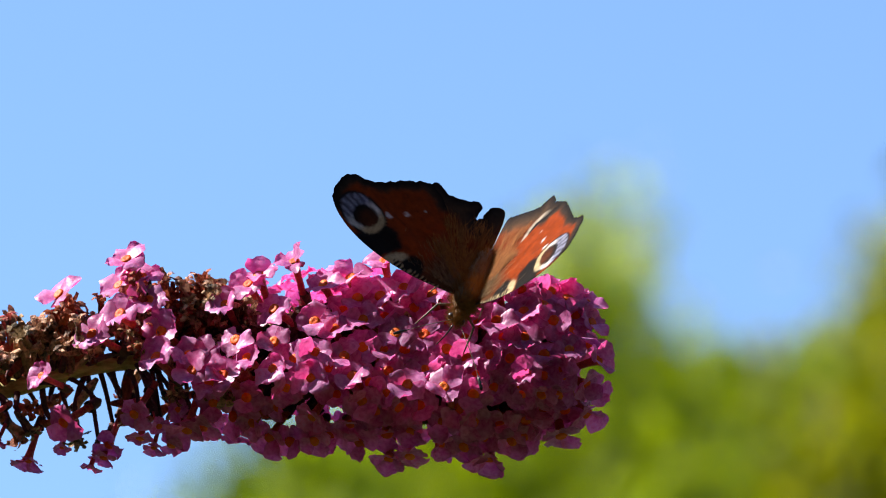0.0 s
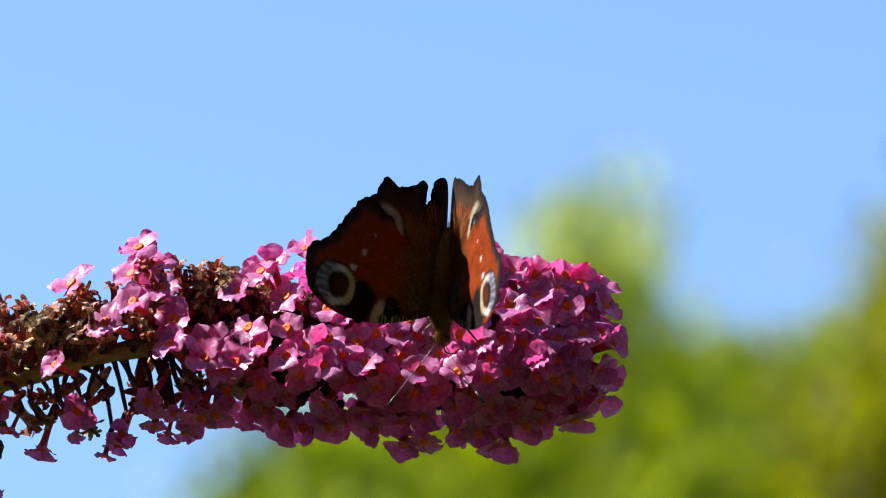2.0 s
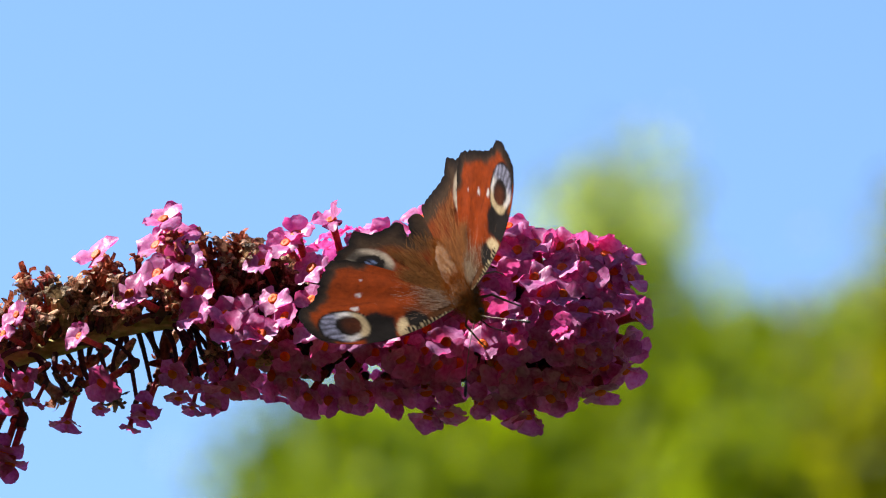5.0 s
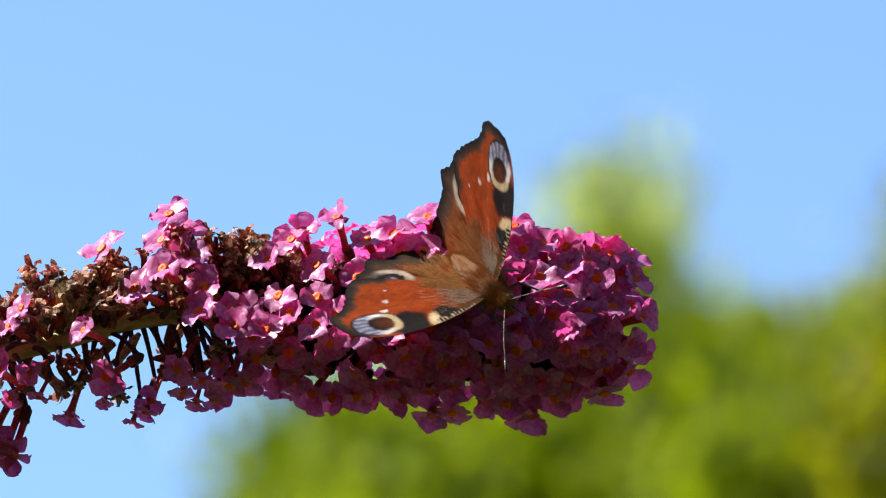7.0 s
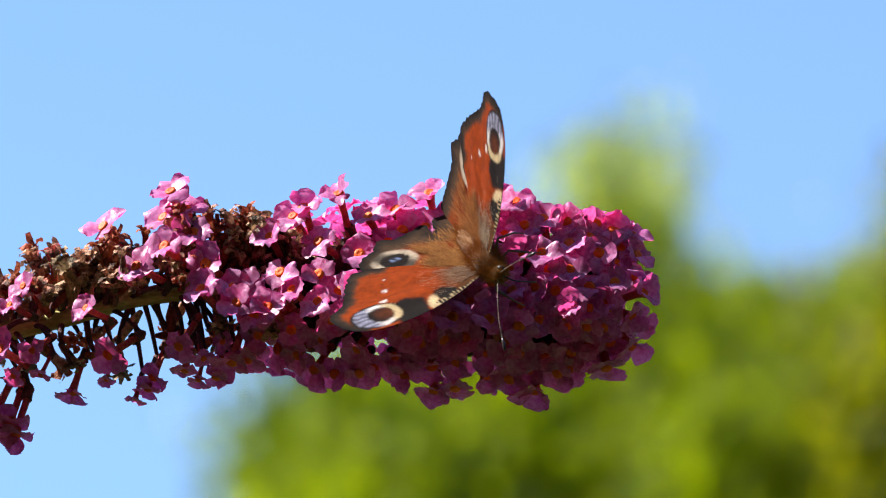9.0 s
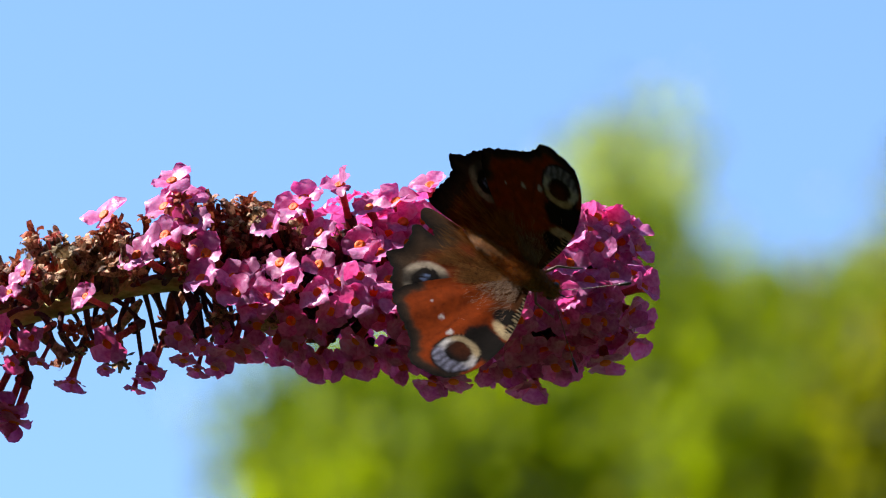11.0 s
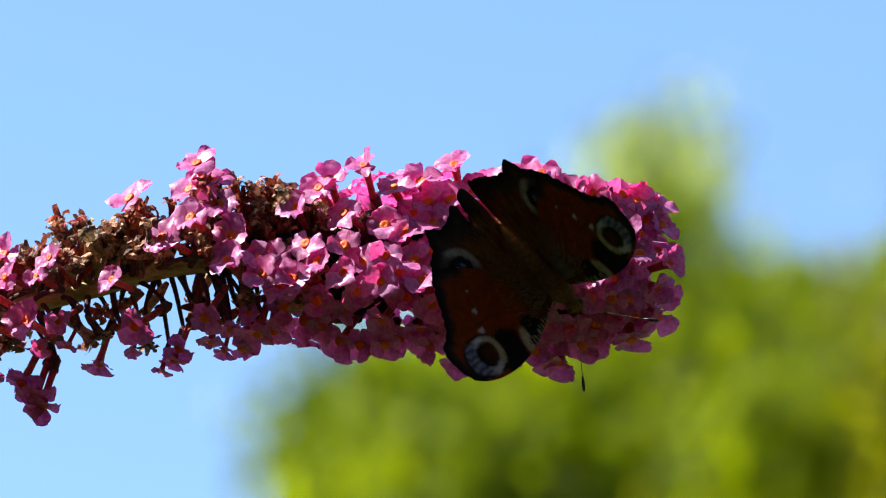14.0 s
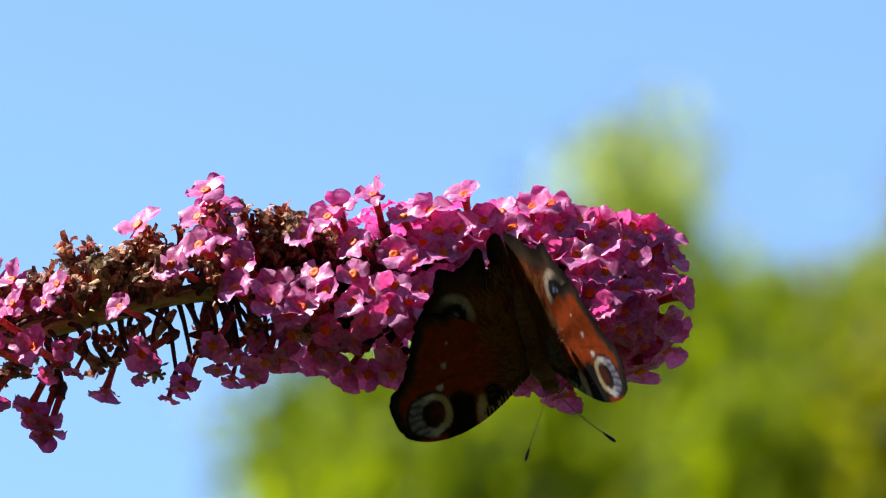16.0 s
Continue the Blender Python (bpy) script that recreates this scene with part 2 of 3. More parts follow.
far_tree("slender green young tree behind the darker ones, leaves coloured pale as if backlit", (0.45, 10.3, 0),
         [bough(0.28, 0.03, 0.06, 0.14, 0.42, 1.3, 0.2), bough(0.28, -0.12, 0.11, 0.1, 0.5, 1.3, 0.3), bough(0.28, -0.4, 0.2, 0.2, 0.5, 1.3, 0.3)], 4000, 0.045, 6, LEAF_BACKLIT)
# Added behind the bough, to lighten its top with pale leaves.
far_tree("yellow-green young tree top added behind the taller one, leaves coloured as if sunlit", (1.05, 10.4, 0),
         [bough(0.86, 0.0, 0.1, 0.12, 0.7, 1.3, 0.3), bough(0.7, -0.12, 0.14, 0.08, 0.6, 1.3, 0.3), bough(0.88, -0.4, 0.2, 0.2, 0.5, 1.3, 0.3)], 4000, 0.045, 8, LEAF_BACKLIT)


# ---- butterfly bush spike ----
spike = new("flower_spike")
spike.matrix_world = HEAD
tagged(spike, "arching pink butterfly bush spike, withered brown towards its base", "flower")
AXIS = curve_points([(-107, 4, -21), (-87, 2, -16.5), (-72, 0, -13), (-58, 0, -9.6), (-32, 0, -8), (0, 0, -8.8), (24, 0, -8.8), (37, 0, -7)], 6)


def axis_at(u):
    """The spike's middle line at u mm along it."""
    for a, b in zip(AXIS, AXIS[1:]):
        if a.x <= u <= b.x:
            return a.lerp(b, (u - a.x) / (b.x - a.x))
    return AXIS[-1].copy() if u > 0 else AXIS[0].copy()


def reach(u):
    """How far the florets stand out from the middle line, in mm."""
    keys = ((-107, 11), (-80, 13), (-60, 14.5), (-40, 14.5), (-20, 16.6), (5, 17.6), (22, 16.6), (34, 12.2), (40, 7.8))
    for (a, ra), (b, rb) in zip(keys, keys[1:]):
        if a <= u <= b:
            return ra + (rb - ra) * (u - a) / (b - a)
    return 9.0


def build_stem():
    bm = bmesh.new()
    low = HEAD.inverted() @ Vector((-0.42, 1.28, -0.03))
    ctrl = [low, low + Vector((0.01, 0, 0.7)), low + Vector((0.1, -0.02, 1.35)), (-0.165, 0.008, -0.055)] + [p * MM for p in AXIS[::3]]
    pts = curve_points(ctrl, 6)
    n = len(pts) - 1
    tube(bm, pts, [0.0029 - 0.0025 * (i / n) for i in range(n + 1)], 10)
    part("stem", bm, STEM, spike, "olive woody stem, bare between the sprays")


build_stem()


def petal_mesh(k):
    """One broad, round, softly cupped lobe; it grows along +x from the mouth."""
    rng = random.Random(40 + k)
    bm = bmesh.new()
    nu, nv = 5, 5
    a, b, c = (rng.uniform(0, 6.3) for _ in range(3))
    length, width = rng.uniform(3.1, 3.8), rng.uniform(2.0, 2.4)
    cup, curl = rng.uniform(-0.1, 0.8), rng.uniform(0.2, 1.5)
    rows = []
    for i in range(nu + 1):
        s = i / nu
        w = width * (0.42 + 0.58 * math.sin(min(s / 0.6, 1) * math.pi / 2)) * math.sqrt(max(1 - max((s - 0.6) / 0.55, 0) ** 2, 0.03))
        row = []
        for j in range(nv + 1):
            q = j / nv * 2 - 1
            rim = rng.uniform(-0.3, 0.2) if i == nu else 0
            x = 0.5 + s * length - 0.8 * q * q * s * s + rim
            y = q * w * (1 + 0.05 * math.sin(7 * s + b))
            z = 0.35 * s + cup * q * q * s - curl * s ** 3 + 0.22 * s * math.sin(4.5 * q + a) + 0.2 * s * s * math.sin(7 * q + c) + (rng.uniform(-0.22, 0.22) if i >= nu - 1 else 0)
            row.append(bm.verts.new((x * MM, y * MM, z * MM)))
        rows.append(row)
    for p, q in zip(rows, rows[1:]):
        for j in range(nv):
            bm.faces.new((p[j], q[j], q[j + 1], p[j + 1]))
    return finished("petal", bm, PETAL)


def tube_mesh(k):
    """Corolla tube with its small calyx; mouth at the origin, looking along +z."""
    bm = bmesh.new()
    bend = 0.5 * (k - 1)
    pts = [(bend * (z / 9) ** 2 * MM, 0, -z * MM) for z in (9.5, 7.2, 4.5, 2.0, 0.5, 0.0)]
    tube(bm, pts, [r * MM for r in (0.75, 0.7, 0.65, 0.75, 0.95, 1.25)], 8, False)
    me = finished("floret", bm, TUBE)
    return me


def throat_mesh():
    bm = bmesh.new()
    prof = [(1.05, 0.0), (0.98, 0.34), (0.7, 0.46), (0.35, 0.4), (0.03, 0.36)]
    rings = [[bm.verts.new((r * MM * math.cos(t), r * MM * math.sin(t), z * MM)) for t in (k * math.pi / 5 for k in range(10))] for r, z in prof]
    for a, b in zip(rings, rings[1:]):
        for k in range(10):
            bm.faces.new((a[k], a[(k + 1) % 10], b[(k + 1) % 10], b[k]))
    return finished("throat", bm, THROAT)


def calyx_mesh():
    bm = bmesh.new()
    tube(bm, [(0, 0, z * MM) for z in (-10.2, -9.4, -7.6, -7.0)], [r * MM for r in (0.4, 0.95, 1.05, 1.2)], 7, False)
    return finished("calyx", bm, CALYX)


PETALS = [petal_mesh(k) for k in range(8)]
TUBES = [tube_mesh(k) for k in range(3)]
MOUTH, CUP = throat_mesh(), calyx_mesh()
rng = random.Random(7)


def facing(way, spin):
    """A turn that looks along way, spun about it."""
    return Vector(way).normalized().to_track_quat("Z", "Y").to_matrix().to_4x4() @ Matrix.Rotation(spin, 4, "Z")


behind = []


def floret(place, way, size=1.0, droop=0.0, far=False):
    """An open four-lobed floret at place (mm); its lower lobes stand forward as a lip. Those on the far side are kept to be joined."""
    turn = Matrix.Translation(Vector(place) * MM) @ facing(way, rng.uniform(0, 1.57)) @ Matrix.Scale(size, 4)
    k0 = rng.randrange(8)
    lobes = []
    for k in range(4):
        a = k * math.pi / 2 + rng.gauss(0, 0.1)
        up = (turn.to_3x3() @ Vector((math.cos(a), math.sin(a), 0))).normalized().z
        lift = rng.gauss(droop - 0.15 - 0.45 * max(-up, 0.0), 0.28)
        lobes.append((PETALS[(k0 + 3 * k) % 8], Matrix.Rotation(a, 4, "Z") @ Matrix.Rotation(lift, 4, "Y") @ Matrix.Scale(rng.uniform(0.88, 1.1), 4)))
    if far:
        behind.extend((me, turn @ m) for me, m in lobes)
        return
    f = part("floret", TUBES[rng.randrange(3)], TUBE, spike, m=turn)
    for me, m in lobes:
        part("petal", me, PETAL, f, m=m)
    part("throat", MOUTH, THROAT, f)
    part("calyx", CUP, CALYX, f)


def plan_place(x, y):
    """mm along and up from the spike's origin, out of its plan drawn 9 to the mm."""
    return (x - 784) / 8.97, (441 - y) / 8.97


taken = []


def front_depth(q, u):
    """How far the front stands out, as a share of the reach, q from -1 (lower edge) to 1 (upper edge): it slopes out downwards like a skirt, then turns in."""
    q = min(max(q, -1.0), 1.0)
    skirt = 0.25 + (0.95 - q) * 0.8 if q >= -0.3 else 1.25 - (-0.3 - q) * 1.2
    k = min(max((u + 60) / 25, 0.0), 1.0)
    return skirt * k + math.sqrt(1 - q * q) * (1 - k)


def front_way(q, u):
    """The way out of the front there."""
    side = 0.006 * (u - 5) + max(0.0, u - 28) * 0.06
    return Vector((side, -0.82, 0.38)) if q > -0.3 else Vector((side, -0.8, 0.15 + 0.9 * q))


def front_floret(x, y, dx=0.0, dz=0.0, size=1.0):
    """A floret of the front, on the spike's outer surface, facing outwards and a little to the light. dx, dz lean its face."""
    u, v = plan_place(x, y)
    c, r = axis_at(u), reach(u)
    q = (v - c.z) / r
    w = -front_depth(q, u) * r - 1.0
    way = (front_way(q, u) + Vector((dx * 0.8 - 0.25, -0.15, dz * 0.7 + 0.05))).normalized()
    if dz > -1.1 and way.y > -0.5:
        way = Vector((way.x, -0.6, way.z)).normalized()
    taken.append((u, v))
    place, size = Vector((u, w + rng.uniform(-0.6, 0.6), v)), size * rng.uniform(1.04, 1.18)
    floret(place, way, size)
    if u < -34:
        foot, root = place - way * 9.6 * size, axis_at(u - 3 if v > c.z else u - 1)
        bm = bmesh.new()
        tube(bm, [p * MM for p in curve_points([foot, foot.lerp(root, 0.5) + Vector((0, 0, 0.8)), root], 3)], [m * MM for m in (0.42, 0.45, 0.48, 0.5, 0.55, 0.6, 0.65)], 6)
        part("spray_stalk", bm, STALK, spike)


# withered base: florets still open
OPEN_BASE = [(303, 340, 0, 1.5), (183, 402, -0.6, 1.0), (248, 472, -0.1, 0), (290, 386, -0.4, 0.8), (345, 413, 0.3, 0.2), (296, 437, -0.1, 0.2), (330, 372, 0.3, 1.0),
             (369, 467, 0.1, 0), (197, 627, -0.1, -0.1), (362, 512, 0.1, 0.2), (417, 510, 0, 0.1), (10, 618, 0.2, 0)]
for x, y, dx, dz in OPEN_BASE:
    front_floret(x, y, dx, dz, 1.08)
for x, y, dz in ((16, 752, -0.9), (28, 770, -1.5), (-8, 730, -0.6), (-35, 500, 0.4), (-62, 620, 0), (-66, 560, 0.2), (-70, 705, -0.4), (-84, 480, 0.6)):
    front_floret(x, y, 0.2, dz)
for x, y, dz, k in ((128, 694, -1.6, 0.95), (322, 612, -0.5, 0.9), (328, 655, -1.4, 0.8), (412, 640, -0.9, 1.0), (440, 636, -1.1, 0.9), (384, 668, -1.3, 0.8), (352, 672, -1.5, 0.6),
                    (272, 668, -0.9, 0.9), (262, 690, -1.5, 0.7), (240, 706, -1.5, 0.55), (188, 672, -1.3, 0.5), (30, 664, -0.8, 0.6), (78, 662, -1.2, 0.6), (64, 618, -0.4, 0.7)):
    front_floret(x, y, 0.15, dz, k)
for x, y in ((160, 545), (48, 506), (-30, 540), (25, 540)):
    front_floret(x, y, -0.2, 0.1, 0.7)
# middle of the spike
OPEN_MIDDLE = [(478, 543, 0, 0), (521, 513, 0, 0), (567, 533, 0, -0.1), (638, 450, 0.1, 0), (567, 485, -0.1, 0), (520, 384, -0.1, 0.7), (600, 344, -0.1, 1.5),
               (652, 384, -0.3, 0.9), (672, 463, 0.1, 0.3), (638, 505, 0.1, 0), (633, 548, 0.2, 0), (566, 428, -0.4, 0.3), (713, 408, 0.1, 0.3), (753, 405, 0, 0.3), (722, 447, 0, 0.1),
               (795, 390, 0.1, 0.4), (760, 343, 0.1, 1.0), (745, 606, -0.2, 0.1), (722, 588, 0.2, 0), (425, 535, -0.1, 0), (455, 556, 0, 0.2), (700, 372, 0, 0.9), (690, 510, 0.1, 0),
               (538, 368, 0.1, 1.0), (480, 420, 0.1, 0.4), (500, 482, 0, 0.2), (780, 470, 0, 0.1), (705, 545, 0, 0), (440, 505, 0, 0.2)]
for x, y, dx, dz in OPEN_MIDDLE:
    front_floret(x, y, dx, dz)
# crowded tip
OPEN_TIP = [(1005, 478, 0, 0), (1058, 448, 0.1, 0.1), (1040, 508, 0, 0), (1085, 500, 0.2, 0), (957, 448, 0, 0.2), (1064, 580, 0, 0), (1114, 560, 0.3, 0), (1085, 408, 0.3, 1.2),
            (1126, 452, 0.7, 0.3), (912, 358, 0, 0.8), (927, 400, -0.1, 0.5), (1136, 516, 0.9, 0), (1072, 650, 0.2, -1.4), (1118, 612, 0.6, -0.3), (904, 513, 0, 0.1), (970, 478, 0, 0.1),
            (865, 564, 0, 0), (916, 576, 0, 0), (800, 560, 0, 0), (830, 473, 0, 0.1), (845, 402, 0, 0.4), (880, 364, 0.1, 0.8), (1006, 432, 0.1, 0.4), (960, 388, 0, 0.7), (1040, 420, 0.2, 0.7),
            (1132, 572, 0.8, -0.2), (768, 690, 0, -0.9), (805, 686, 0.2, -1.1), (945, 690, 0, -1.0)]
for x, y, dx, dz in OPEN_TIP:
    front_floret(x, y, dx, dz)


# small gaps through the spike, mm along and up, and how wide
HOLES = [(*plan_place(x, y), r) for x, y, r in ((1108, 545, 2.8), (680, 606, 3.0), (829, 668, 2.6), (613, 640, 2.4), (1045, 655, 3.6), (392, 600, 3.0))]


def fill(count, u0, u1, gap, tries=6000, lower=False):
    """Florets crowd the rest of the surface all round, keeping clear of those already there."""
    made = 0
    spots = [(u, v, -1) for u, v in taken]
    for _ in range(tries):
        if made >= count:
            break
        u, a = rng.uniform(u0, u1), rng.uniform(0, 2 * math.pi)
        near = -1 if math.cos(a) > 0 else 1
        c, r = axis_at(u), reach(u) * rng.uniform(0.84, 1.02) * (1 + 0.16 * noise.noise((u * 0.11, 2 * math.cos(a), 2 * math.sin(a))))
        q = rng.uniform(-1, 1) if near < 0 else math.sin(a)
        p = Vector((u, c.y - r * (front_depth(q, u) if near < 0 else math.cos(a)), c.z + r * q))
        if lower and near < 0 and p.z > c.z + 1:
            continue
        if any(math.hypot(p.x - h[0], p.z - h[1]) < h[2] for h in HOLES):
            continue
        if any((p.x - s[0]) ** 2 + (p.z - s[1]) ** 2 < gap * gap and near == s[2] for s in spots):
            continue
        spots.append((p.x, p.z, near))
        if near < 0:
            way = front_way(q, u) + Vector((rng.gauss(-0.25, 0.25), -0.1, rng.gauss(0.05, 0.25)))
        else:
            way = Vector((rng.gauss(-0.28, 0.25), -math.cos(a), math.sin(a) * 0.75 + rng.gauss(0.4, 0.25)))
        way.normalize()
        if near < 0 and way.y > -0.5:
            way = Vector((way.x, -0.65, way.z)).normalized()
        floret(p, way, rng.uniform(0.95, 1.15), rng.gauss(0, 0.1), near > 0)
        made += 1


fill(275, -14, 37.2, 3.7, 9000)
fill(45, 24, 36.6, 3.1, 4000)
fill(90, -37, -14, 4.1, 6000, True)


def withered_mesh(k):
    """A shrivelled floret: short cup and curled, torn lobes."""
    r2 = random.Random(90 + k)
    bm = bmesh.new()
    tube(bm, [(0, 0, z * MM) for z in (-6.5, -4.6, -1.4, 0)], [r * MM for r in (0.4, 0.85, 0.65, 0.95)], 6, False)
    for j in range(5):
        a = j * 1.257 + r2.uniform(-0.3, 0.3)
        d, side = Vector((math.cos(a), math.sin(a), 0)), Vector((-math.sin(a), math.cos(a), 0))
        curl, ln, w = r2.uniform(1.2, 3.6), r2.uniform(1.4, 2.6), r2.uniform(0.5, 0.95)
        last = None
        p, heading = d * 0.8, r2.uniform(-0.2, 0.7)
        for i in range(5):
            s = i / 4
            ww = w * (1 - 0.45 * s) * r2.uniform(0.7, 1.25)
            tw = (side + d * r2.uniform(-0.4, 0.4)).normalized()
            pair = [bm.verts.new((p + tw * ww) * MM), bm.verts.new((p - tw * ww) * MM)]
            if last:
                bm.faces.new((last[0], last[1], pair[1], pair[0]))
            last = pair
            p = p + (d * math.sin(heading) + Vector((0, 0, 1)) * math.cos(heading)) * ln / 4
            heading += curl / 4
    return finished("withered_floret", bm, WITHERED_RED if k % 5 in (1, 3) else WITHERED)


SHRIVELLED = [withered_mesh(k) for k in range(8)]


rest = []


def spray(u, a, ln, count, single=True):
    """A side spray: thin stalk from the stem with withered florets at its end."""
    c = axis_at(u)
    out = Vector((rng.gauss(0.3, 0.4), -math.cos(a), math.sin(a))).normalized()
    tip = c + out * ln
    mid = c.lerp(tip, 0.5) + Vector((-1.0, 0, rng.uniform(-0.8, 0.8)))
    pts = curve_points([c, mid, tip], 3)
    bm = bmesh.new()
    tube(bm, [p * MM for p in pts], [(0.75 - 0.35 * i / (len(pts) - 1)) * MM for i in range(len(pts))], 6)
    part("spray_stalk", bm, STALK, spike)
    for _ in range(count):
        s = rng.uniform(0.45, 1.0)
        base = c.lerp(tip, s)
        way = (out + Vector((rng.gauss(0, 0.55), rng.gauss(0, 0.55), rng.gauss(0.1, 0.55)))).normalized()
        head = base + way * rng.uniform(2.5, 5.0)
        m = Matrix.Translation(head * MM) @ facing(way, rng.uniform(0, 6)) @ Matrix.Scale(rng.uniform(0.85, 1.45), 4)
        if single:
            part("withered_floret", SHRIVELLED[rng.randrange(8)], WITHERED, spike, m=m)
        else:
            rest.append((SHRIVELLED[rng.choice((0, 2, 4, 5, 7))], m))


def hanging_spray(u):
    """Dark stalks that fan down and forward from the stem, each with a small spent floret."""
    c = axis_at(u)
    out = Vector((rng.uniform(0.1, 0.8), rng.uniform(-0.7, 0.1), -1)).normalized()
    tip = c + out * rng.uniform(9, 16)
    pts = curve_points([c, c.lerp(tip, 0.5) + Vector((0.8, 0, 0.6)), tip], 3)
    bm = bmesh.new()
    tube(bm, [p * MM for p in pts], [(0.6 - 0.2 * i / (len(pts) - 1)) * MM for i in range(len(pts))], 6)
    part("spray_stalk", bm, STALK, spike)
    floret(tip, out + Vector((0, -0.5, 0.2)), rng.uniform(0.5, 0.8), 0.2)


for i in range(54):
    u = -113 + i * 1.6
    spray(u, math.pi / 2 + 0.1 + rng.gauss(0, 0.65), reach(u) * rng.uniform(0.45, 1.1), 5, i % 6 < 5)
for i in range(17):
    u = -112 + i * 4.6
    spray(u, -math.pi / 2 + rng.gauss(0, 0.7), reach(u) * rng.uniform(0.5, 0.95), 2)
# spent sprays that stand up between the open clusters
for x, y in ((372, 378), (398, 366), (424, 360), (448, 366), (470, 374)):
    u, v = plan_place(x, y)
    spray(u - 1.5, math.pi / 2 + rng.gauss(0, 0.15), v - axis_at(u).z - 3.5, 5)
for i in range(9):
    hanging_spray(-54 + i * 2.1)
for i in range(20):
    u = -36 + i * 3.6
    spray(u, i * 2.4, reach(u) * 0.5, 4, False)


def joined(name, label, pieces, material):
    """Many small pieces, too many to tell apart, as one mesh."""
    verts, faces = [], []
    for me, m in pieces:
        k = len(verts)
        verts += [tuple(m @ v.co) for v in me.vertices]
        faces += [tuple(k + i for i in p.vertices) for p in me.polygons]
    me = bpy.data.meshes.new(name)
    me.from_pydata(verts, [], faces)
    me.materials.append(material)
    tagged(part(name, me, material, spike), label, kind="stuff")


def inner_buds():
    """The dark calyces and seed pods packed round the stem inside the flowering part, added densely to block light."""
    out = []
    for _ in range(900):
        u, a = rng.uniform(-36, 33), rng.uniform(0, 2 * math.pi)
        c, r = axis_at(u), reach(u) * rng.uniform(0.12, 0.62)
        way = Vector((rng.gauss(0.2, 0.4), -math.cos(a), math.sin(a))).normalized()
        p = Vector((u, c.y, c.z)) + Vector((0, -math.cos(a), math.sin(a))) * r
        if any(math.hypot(p.x - h[0], p.z - h[1]) < h[2] + 0.8 for h in HOLES):
            continue
        out.append((CUP, Matrix.Translation((p + way * 9) * MM) @ facing(way, 0) @ Matrix.Scale(rng.uniform(0.9, 1.3), 4)))
    return out


joined("withered_growth", "withered florets deep in the spike", rest, WITHERED)
joined("inner_growth", "dark calyces packed round the stem", inner_buds(), CALYX)
joined("far_blossom", "pink petals on the shaded back of the spike", behind, PETAL)


